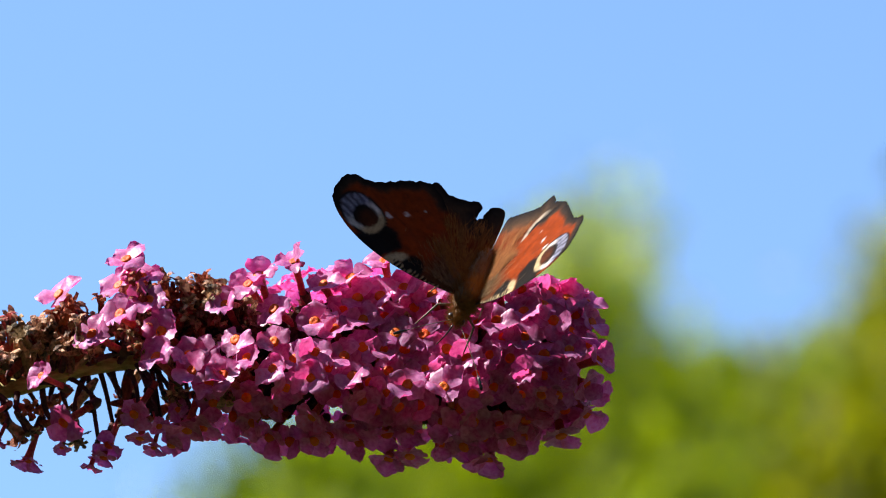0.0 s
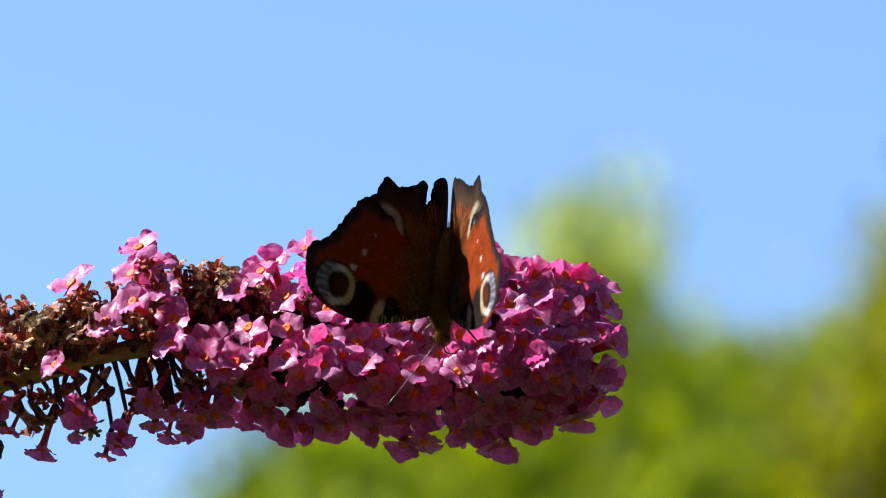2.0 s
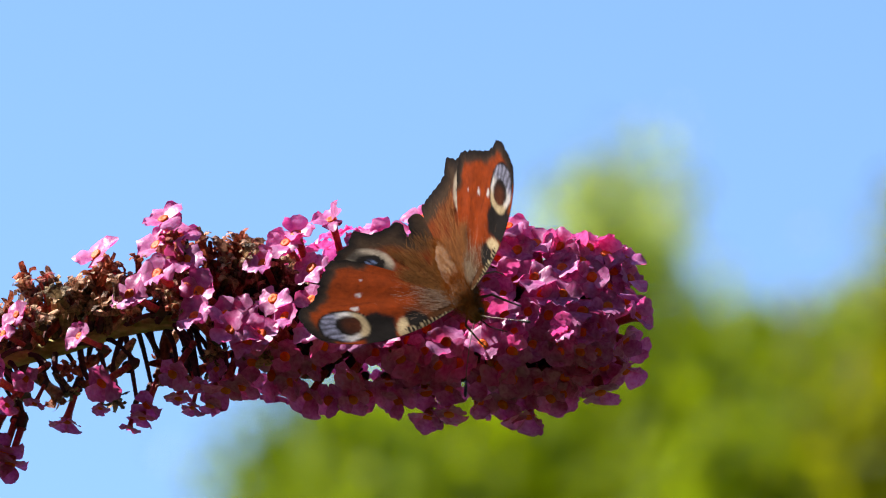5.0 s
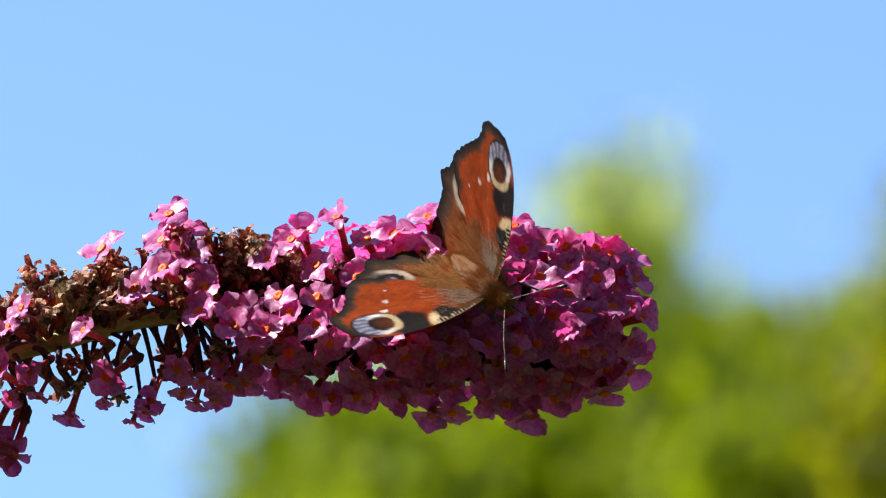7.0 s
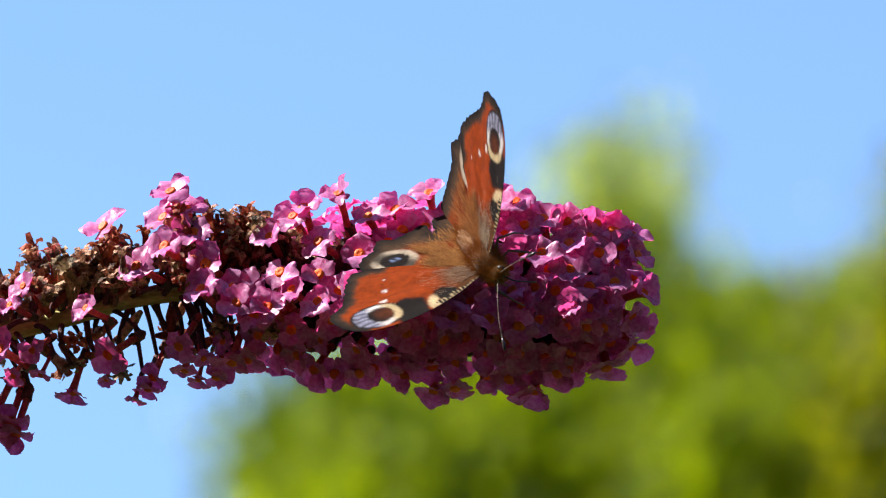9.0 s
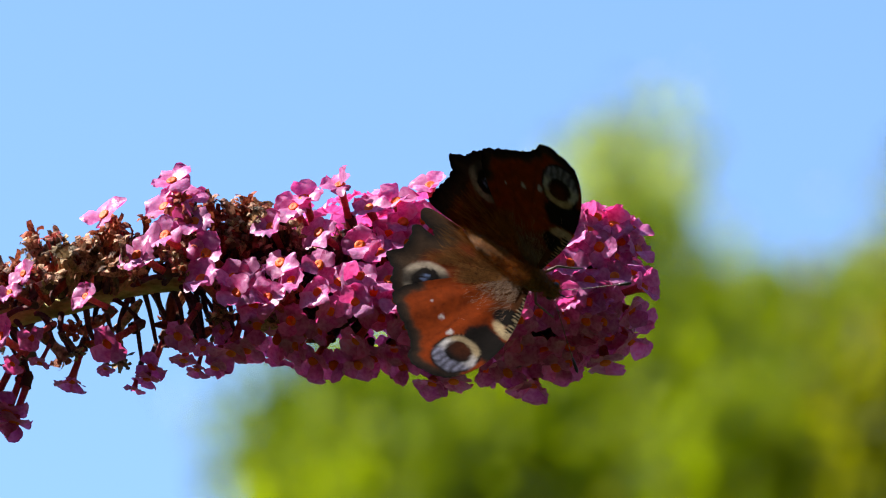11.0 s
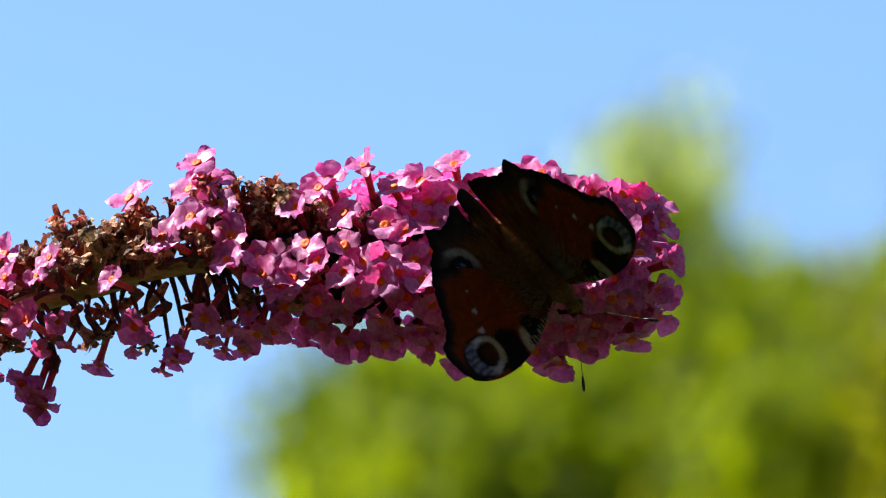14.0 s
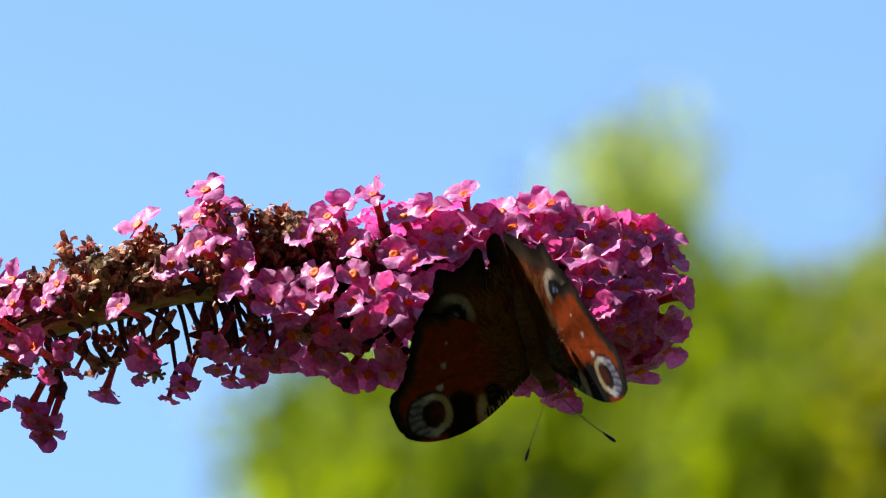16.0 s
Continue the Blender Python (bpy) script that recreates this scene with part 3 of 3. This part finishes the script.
# ---- butterfly ----
FLIGHT = [
    (0.0, 13.7, -19.7, 4.2, -50.5, -32.4, -170.3, -5.5, 77.0, -21.0, -4.6),
    (0.5, 9.9, -23.8, 5.8, -44.3, -30.2, 160.4, -3.9, 50.2, -21.7, -15.4),
    (1.0, 8.7, -25.1, 0.7, -64.8, -20.6, 144.9, 65.4, 45.7, -12.4, -2.7),
    (1.5, 7.6, -24.9, 0.1, -70.1, -8.5, 150.9, 64.3, 41.5, -10.2, -5.5),
    (2.0, 5.9, -27.4, -0.5, -77.5, 1.6, 155.8, 61.8, 46.3, -9.5, -4.0),
    (2.5, 4.7, -26.4, 0.5, -51.2, 6.0, 178.5, 34.7, 58.5, -2.6, -1.8),
    (3.0, 3.1, -27.9, -7.9, -83.7, 21.4, 155.1, 58.1, 37.6, -3.7, -0.3),
    (3.5, 3.8, -27.2, -8.9, -93.7, 18.4, 139.7, 78.6, 30.5, -6.7, -4.0),
    (4.0, 2.4, -22.5, -2.2, -59.8, 31.5, 160.0, 51.8, 42.7, -0.6, -4.8),
    (4.5, 4.5, -25.4, -3.1, -62.1, 37.5, 160.6, 57.3, 43.5, -3.5, -6.6),
    (4.7, 4.7, -29.2, -3.6, -66.0, 40.7, 150.4, 56.2, 21.3, -1.5, -8.5),
    (6.8, 9.1, -23.5, -2.7, -55.2, 55.9, 163.4, 55.8, 40.9, -2.0, -11.1),
    (7.0, 8.9, -25.1, -2.5, -44.8, 55.1, 171.9, 49.1, 35.9, -2.9, -7.9),
    (7.5, 9.0, -26.1, -2.0, -36.2, 53.7, 179.0, 46.3, 33.9, -2.1, -6.1),
    (8.0, 7.8, -29.7, -1.8, -29.8, 49.4, -180.0, 36.1, 34.7, 1.1, -5.1),
    (8.5, 6.6, -31.5, -2.4, -63.9, 65.5, 133.7, 64.7, 8.5, 3.6, -5.4),
    (9.0, 7.8, -30.3, -2.2, -72.0, 65.3, 131.3, 62.3, 11.9, 5.6, -7.6),
    (9.5, 8.2, -32.3, -1.6, -56.7, 69.1, 146.1, 57.9, 13.8, 5.2, -3.4),
    (9.7, 9.3, -30.2, -2.3, -43.7, 59.4, 165.5, 45.9, 23.2, 4.4, -3.4),
    (11.8, 17.2, -25.4, -8.3, -116.1, 55.7, 143.0, 58.7, 37.8, -2.7, -2.2),
    (12.0, 17.2, -24.4, -8.8, -121.4, 54.5, 138.8, 62.5, 36.2, -2.1, -3.3),
    (12.5, 11.4, -23.3, -6.5, -85.8, 54.5, 176.5, 47.6, 49.5, -14.3, -17.5),
    (13.0, 12.8, -26.1, -8.7, -118.5, 45.2, 128.7, 79.0, 31.2, -3.8, -4.0),
    (13.5, 10.9, -22.2, -7.2, -79.3, 49.5, 164.1, 52.1, 41.1, -7.2, -14.3),
    (14.0, 16.3, -25.4, -11.8, -98.1, 42.2, 162.8, 54.9, 43.3, -3.4, -3.8),
    (14.5, 16.5, -26.1, -11.9, -98.2, 41.3, 158.3, 61.4, 39.5, -3.1, -4.2),
    (15.0, 11.0, -30.9, -10.2, -70.5, 20.7, 166.3, 52.7, 50.4, -1.9, -7.6),
    (15.5, 9.8, -33.3, -12.6, -76.7, 15.8, 167.4, 37.6, 38.2, 0.1, -4.3),
    (16.0, 11.9, -24.5, -20.3, -107.1, 11.9, 150.2, 53.9, 34.6, -3.9, -1.4),
]
butterfly = new("butterfly")
tagged(butterfly, "peacock butterfly with worn russet wings and eyespots, feeding on the flowers", "butterfly")


def smooth(e0, e1, x):
    t = min(max((x - e0) / (e1 - e0), 0), 1)
    return t * t * (3 - 2 * t)


def mix(a, b, f):
    return tuple(p + (q - p) * f for p, q in zip(a, b))


RUST, BROWN, SOOT, CREAM = (0.25, 0.036, 0.003), (0.03, 0.018, 0.012), (0.012, 0.009, 0.008), (0.5, 0.38, 0.22)
LILAC, RUSSET, TAWNY, GREY = (0.3, 0.3, 0.42), (0.14, 0.032, 0.009), (0.09, 0.033, 0.011), (0.078, 0.044, 0.024)
WHITE = (0.6, 0.56, 0.55)


def fore_colour(x, y, edge):
    """The forewing's upper side; x out from the hinge, y to the head, mm; edge: mm to the outer margin."""
    wob = 0.5 * noise.noise((x * 0.35, y * 0.35, 2)) + 0.25 * noise.noise((x * 1.1, y * 1.1, 5))
    c = mix(TAWNY, RUST, smooth(4, 11, x - 0.3 * y + wob * 4))
    ang = math.atan2(y + 1, x + 2)
    vein = abs(math.sin(ang * 13 + 0.4))
    c = mix(c, tuple(0.55 * k for k in c), (1 - smooth(0.0, 0.16, vein)) * 0.7 * smooth(2, 8, x))
    # grey-brown margin, paler towards its inner side, sooty at the very edge
    band = mix(mix(SOOT, BROWN, smooth(0.2, 1.2, edge)), GREY, smooth(0.9, 2.2, edge) * (0.5 + wob * 0.5))
    c = mix(c, band, 1 - smooth(1.5, 2.9, edge + wob * 1.2))
    costa = 0.3 * x + 4.3 - 0.0075 * (x - 10) ** 2 - y
    # black patches along the front edge, cream wedge between them
    low = 1.6 + 0.12 * (x - 17.5) ** 2 * (0.35 if x > 17.5 else 1.0)
    c = mix(c, SOOT, smooth(14.0, 14.8, x - 0.3 * (y - 6) + wob) * smooth(22.5, 21.0, x) * smooth(low - 0.5, low + 0.5, y + wob * 1.5))
    c = mix(c, SOOT, smooth(0.2, -0.2, math.hypot((x - 9.9) / 2.5, (y - 4.6) / 2.6) - 1 + wob * 0.25))
    c = mix(c, CREAM, smooth(0.25, -0.25, math.hypot((x - 13.1 - 0.3 * (y - 6)) / 1.15, (y - 6.2) / 3.0) - 0.95 + wob * 0.25))
    if costa < 1.4 and x < 13:
        bar = math.sin(x * 7.6)
        c = mix(SOOT, CREAM, 0.85 * smooth(0.1, 0.6, bar))
    # eyespot: russet core, dark on its outer side, in a white ring that is cream on the inner and streaked lilac on the outer side
    ex, ey = x - 24.2, y - 4.2
    r = math.hypot(ex / 4.9, ey / 4.0)
    if r < 1.2:
        ring = mix(CREAM, WHITE, smooth(-3.2, -1.0, ex))
        ring = mix(ring, LILAC, smooth(-0.2, 2.0, ex))
        streak = 0.5 + 0.5 * math.sin(math.atan2(ey, ex + 6) * 38 + 5 * wob)
        ring = mix(ring, SOOT, 0.75 * streak * smooth(-0.2, 1.8, ex))
        e = mix(ring, SOOT, smooth(0.94, 1.08, r + wob * 0.12))
        core = math.hypot((ex + 0.7) / 2.7, (ey + 0.1) / 2.7)
        e = mix(mix(RUSSET, SOOT, smooth(-0.4, 0.7, core * 0.5 + 0.35 * (ex + 0.7) / 2.7)), e, smooth(0.88, 1.08, core + wob * 0.15))
        c = mix(e, c, smooth(1.08, 1.18, r))
    for dx, dy, dr in ((18.8, -4.2, 0.42), (20.9, -0.4, 0.55), (17.2, -8.2, 0.2)):
        c = mix(WHITE, c, smooth(0.7, 1.3, math.hypot((x - dx) * 0.7, y - dy) / dr))
    return c


def hind_colour(x, y, edge):
    """The hind wing's upper side: tawny-brown, a little rust towards the grey-brown border, a black eye with blue between two pale patches."""
    wob = 0.5 * noise.noise((x * 0.35, y * 0.35, 7)) + 0.25 * noise.noise((x * 1.2, y * 1.2, 9))
    c = mix(TAWNY, mix(TAWNY, RUST, 0.62), smooth(5, 12, math.hypot(x, y) + wob * 4))
    ang = math.atan2(x + 1, -y + 1)
    vein = abs(math.sin(ang * 9))
    c = mix(c, tuple(0.55 * k for k in c), (1 - smooth(0.0, 0.2, vein)) * 0.6)
    band = mix(mix(SOOT, BROWN, smooth(0.2, 1.4, edge)), GREY, smooth(1.0, 3.2, edge) * (0.65 + wob * 0.5))
    c = mix(c, band, 1 - smooth(3.2, 6.0, edge + wob * 1.8))
    ex, ey = x - 13.2, y + 13.2
    r = math.hypot(ex / 4.3, ey / 4.1)
    if r < 1.25:
        pale = mix(GREY, mix(CREAM, WHITE, 0.4), 0.7)
        around = smooth(0.15, 0.75, abs(ex * 0.75 + ey * 0.65) / 4.0 + wob * 0.3)
        e = mix(SOOT, mix(SOOT, pale, 0.15 + 0.85 * around), smooth(0.62, 0.72, r + wob * 0.15))
        blue = max(0, 1 - math.hypot((ex + 0.2) / 1.6, (ey + 0.2) / 1.1))
        e = mix(e, (0.2, 0.27, 0.5), smooth(0.15, 0.6, blue + wob * 0.6) * (0.5 + 0.5 * math.sin(ex * 4 + ey * 3)))
        c = mix(e, c, smooth(0.98, 1.2, r + wob * 0.1))
    return c


def outline(ctrl, tooth, seed):
    """Closed smooth margin with small worn scallops on the outer part (tooth: first and last control point of it)."""
    r2 = random.Random(seed)
    n = len(ctrl)
    pts = []
    for i in range(n):
        p0, p1, p2, p3 = (Vector((*ctrl[(i + k) % n], 0)) for k in (-1, 0, 1, 2))
        for k in range(8):
            t = k / 8
            p = 0.5 * (2 * p1 + (p2 - p0) * t + (2 * p0 - 5 * p1 + 4 * p2 - p3) * t * t + (3 * p1 - p0 - 3 * p2 + p3) * t ** 3)
            if tooth[0] <= i < tooth[1]:
                d = (p2 - p1).normalized()
                p += Vector((d.y, -d.x, 0)) * (-0.28 * abs(math.sin(math.pi * (i + t) * 1.5)) + r2.uniform(-0.12, 0.12))
            pts.append(p)
    return pts


def wing(name, ctrl, tooth, colour, side, seed, lift):
    """A thin wing with a coloured upper and a sooty under side, bent a little, lying out from its hinge."""
    pts = outline(ctrl, tooth, seed)
    lo, hi = tooth[0] * 8, tooth[1] * 8
    margin = pts[lo:hi]
    bm = bmesh.new()
    verts = [bm.verts.new((p.x * side, p.y, 0)) for p in pts]
    face = bm.faces.new(verts if side > 0 else verts[::-1])
    bmesh.ops.triangulate(bm, faces=[face])
    step = 0.55
    for axis in (0, 1):
        for k in range(-64, 66):
            co, no = [0, 0, 0], [0, 0, 0]
            co[axis], no[axis] = k * step, 1
            bmesh.ops.bisect_plane(bm, geom=bm.verts[:] + bm.edges[:] + bm.faces[:], plane_co=co, plane_no=no)
    bmesh.ops.triangulate(bm, faces=bm.faces[:])
    layer = bm.verts.layers.float_color.new("pattern")
    top = bm.verts[:]
    for v in top:
        x, y = v.co.x * side, v.co.y
        edge = min((v.co - Vector((p.x * side, p.y, 0))).length for p in margin)
        col = colour(x, y, edge)
        g = 1 + 0.22 * noise.noise((x * 2.3, y * 2.3, seed)) + 0.25 * noise.noise((x * 0.5, y * 0.5, seed + 3))
        v[layer] = (*(min(max(k * g, 0), 1) for k in col), 1)
        ripple = 0.10 * math.sin(math.atan2(y + 1, x + 2) * 15) * smooth(4, 12, math.hypot(x, y))
        v.co.z = lift + 0.0009 * x * x + ripple
    low = bmesh.ops.duplicate(bm, geom=bm.verts[:] + bm.edges[:] + bm.faces[:])
    new_faces = [g for g in low["geom"] if isinstance(g, bmesh.types.BMFace)]
    new_verts = [g for g in low["geom"] if isinstance(g, bmesh.types.BMVert)]
    for v in new_verts:
        v.co.z -= 0.09
        n = 0.5 + 0.5 * noise.noise((v.co.x * 1.5, v.co.y * 0.8, 3))
        v[layer] = (0.012 + 0.02 * n, 0.010 + 0.015 * n, 0.009 + 0.012 * n, 1)
    bmesh.ops.reverse_faces(bm, faces=new_faces)
    bmesh.ops.scale(bm, vec=(MM, MM, MM), verts=bm.verts[:])
    return part(name, bm, WING, butterfly)


FORE = [(0, 1.8), (5, 4.9), (10, 7.3), (15, 8.9), (20, 9.6), (25, 9.2), (29.2, 7.6), (31.6, 4.4), (32.0, -0.8), (28.6, -3.2), (26.6, -6.0), (25.0, -9.0), (23.2, -12.0), (20.8, -14.6), (15.5, -13.2), (9, -9.0), (0, -1.6)]
HIND = [(0, 0.5), (8, -3.2), (15, -7.4), (18.8, -11.6), (19.8, -15.0), (18.2, -17.6), (15.6, -19.4), (13.3, -22.9), (10.2, -21.6), (7, -22.2), (3.6, -23.8)]
TORN = HIND + [(3.3, -19.6), (2.2, -20.6), (1.2, -24.6), (-1.5, -24.6), (-1.9, -15), (-1, -6)]
WHOLE = HIND + [(1.2, -24.6), (-1.5, -24.4), (-1.9, -15), (-1, -6)]
fore_right = wing("forewing", FORE, (6, 14), fore_colour, 1, 11, 0.25)
fore_left = wing("forewing", FORE, (6, 14), fore_colour, -1, 12, 0.25)
hind_right = wing("hindwing", TORN, (3, 13), hind_colour, 1, 13, -0.1)
hind_left = wing("hindwing", WHOLE, (3, 12), hind_colour, -1, 14, -0.1)


def wing_hair(w, side, seed):
    """Long tawny hairs lying over the inner part of a hind wing."""
    r2 = random.Random(seed)
    bm = bmesh.new()
    tufts = [(r2.uniform(-0.1, 0.95), r2.uniform(1, 17), r2.gauss(0, 0.16), r2.uniform(0, 0.5)) for _ in range(150)]
    for _ in range(2600):
        a, d0, turn, rise = tufts[r2.randrange(150)]
        a, d0 = a + r2.gauss(0, 0.05), max(0.8, d0 + r2.gauss(0, 0.8))
        if a > 0.55 and d0 > 11:
            d0 *= 0.6
        p = Vector((side * math.sin(a) * d0, -math.cos(a) * d0, 0.05 + r2.uniform(0, 0.35)))
        ln = r2.uniform(1.6, 4.0)
        a2 = a + turn + r2.gauss(0, 0.1)
        q = p + Vector((side * math.sin(a2) * ln, -math.cos(a2) * ln, rise + r2.uniform(-0.05, 0.3)))
        s = Vector((math.cos(a), side * math.sin(a), 0)) * 0.045
        bm.faces.new([bm.verts.new(v * MM) for v in (p + s, p - s, q)])
    tagged(part("hair", bm, HAIR, w), "long tawny hairs", kind="stuff")


def wing_base_hair(w, side, seed):
    """Shorter brown hairs over the root of a fore wing."""
    r2 = random.Random(seed)
    bm = bmesh.new()
    for _ in range(900):
        x = abs(r2.gauss(0, 4.5))
        p = Vector((side * x, r2.uniform(-1.5 - 0.45 * x, 1.2 + 0.35 * x), 0.32 + 0.0009 * x * x))
        q = p + Vector((side * r2.uniform(0.8, 2.2), r2.gauss(-0.5, 0.5), r2.uniform(0.0, 0.45)))
        bm.faces.new([bm.verts.new(v * MM) for v in (p + Vector((0, 0.045, 0)), p - Vector((0, 0.045, 0)), q)])
    tagged(part("hair", bm, FUR, w), "brown hairs at the wing root", kind="stuff")


wing_base_hair(fore_right, 1, 33)
wing_base_hair(fore_left, -1, 34)
wing_hair(hind_right, 1, 31)
wing_hair(hind_left, -1, 32)


def build_body():
    """Thorax, abdomen and head with fur; antennae, eyes, tongue and legs."""
    r2 = random.Random(21)
    for name, ctrl, radii in (("abdomen", [(0, -1.5, -0.2), (0, -6, -0.3), (0, -11, -0.5), (0, -15.5, -0.9)], (2.0, 2.3, 1.9, 0.5)),
                              ("thorax", [(0, -3.2, -0.6), (0, -1, -0.3), (0, 2, -0.2), (0, 4.6, -0.7)], (1.5, 2.6, 2.7, 1.5)),
                              ("head", [(0, 4.4, -0.8), (0, 5.6, -0.9), (0, 6.8, -1.1), (0, 7.5, -1.3)], (1.1, 1.55, 1.35, 0.5))):
        bm = bmesh.new()
        pts = curve_points(ctrl, 4)
        rs = [radii[min(i // 4, 3)] + (radii[min(i // 4 + 1, 3)] - radii[min(i // 4, 3)]) * (i % 4) / 4 for i in range(len(pts))]
        if name == "abdomen":
            rs = [r * (1 + 0.05 * math.cos(i * 3.1)) for i, r in enumerate(rs)]
        tube(bm, [p * MM for p in pts], [r * MM for r in rs], 12)
        body = part(name, bm, FUR, butterfly)
        bm = bmesh.new()
        for _ in range(3200 if name == "thorax" else 1700):
            k = r2.randrange(len(pts))
            a = r2.uniform(0, 2 * math.pi)
            d = Vector((math.cos(a), -0.35, math.sin(a))).normalized()
            p = pts[k] + Vector((math.cos(a), 0, math.sin(a))) * rs[k] * 0.95 + Vector((0, r2.uniform(-0.8, 0.8), 0))
            q = p + (d + Vector((r2.gauss(0, 0.3), r2.gauss(-0.3, 0.3), r2.gauss(0, 0.3)))) * (r2.uniform(0.7, 2.5) if name == "thorax" else r2.uniform(0.5, 1.5))
            s = d.cross(Vector((0, 1, 0))).normalized() * 0.032
            bm.faces.new([bm.verts.new(v * MM) for v in (p + s, p - s, q)])
        hair = part("hair", bm, HAIR, body)
        tagged(hair, "tawny hair", kind="stuff")
    for s in (-1, 1):
        bm = bmesh.new()
        bmesh.ops.create_uvsphere(bm, u_segments=12, v_segments=8, radius=0.75 * MM)
        part("eye", bm, BLACK, butterfly, m=Matrix.Translation(Vector((s * 1.15, 6.4, -0.9)) * MM))
        bm = bmesh.new()
        pts = curve_points([(s * 0.6, 7.0, -0.6), (s * 3.3, 11.0, 0.2), (s * 6.4, 15.0, 0.4), (s * 9.3, 18.6, 0.0)], 5)
        tube(bm, [p * MM for p in pts], [0.08 * MM] * len(pts), 6)
        ant = part("antenna", bm, PALE, butterfly)
        bm = bmesh.new()
        d = (pts[-1] - pts[-2]).normalized()
        tube(bm, [(pts[-1] + d * k) * MM for k in (-1.6, -0.6, 0.5, 1.2, 1.5)], [r * MM for r in (0.13, 0.3, 0.36, 0.28, 0.08)], 8)
        part("club", bm, BLACK, ant, "dark clubbed tip")
        for y0, y1 in ((2.0, 6.0), (-0.5, -3.5)):
            bm = bmesh.new()
            tube(bm, [Vector(p) * MM for p in ((s * 1.2, y0, -2.2), (s * 4.2, (y0 + y1) / 2, -2.6), (s * 5.2, y1, -6.2), (s * 5.6, y1 + 0.6, -8.0))], [r * MM for r in (0.34, 0.26, 0.18, 0.12)], 6)
            part("leg", bm, PALE, butterfly)
    bm = bmesh.new()
    pts = curve_points([(0, 7.3, -1.6), (0, 8.6, -3.2), (0, 8.4, -5.6), (0, 7.8, -8.4)], 4)
    tube(bm, [p * MM for p in pts], [0.15 * MM] * len(pts), 6)
    part("tongue", bm, BLACK, butterfly)


build_body()


def motions():
    """The butterfly's place and turn, its two wing beats, and how far each fore wing sweeps over its hind wing."""
    walk(butterfly, [(r[0], HEAD @ pose(r[1] * MM, r[2] * MM, r[3] * MM, *r[4:7])) for r in FLIGHT])
    for w, sweep in ((fore_right, 9), (hind_right, 0)):
        walk(w, [(r[0], pose(1.5 * MM, 0, 0, 0, -r[7], 0) @ pose(0, 0, 0, 0, 0, r[sweep] if sweep else 0)) for r in FLIGHT])
    for w, sweep in ((fore_left, 10), (hind_left, 0)):
        walk(w, [(r[0], pose(-1.5 * MM, 0, 0, 0, r[8], 0) @ pose(0, 0, 0, 0, 0, -r[sweep] if sweep else 0)) for r in FLIGHT])


motions()
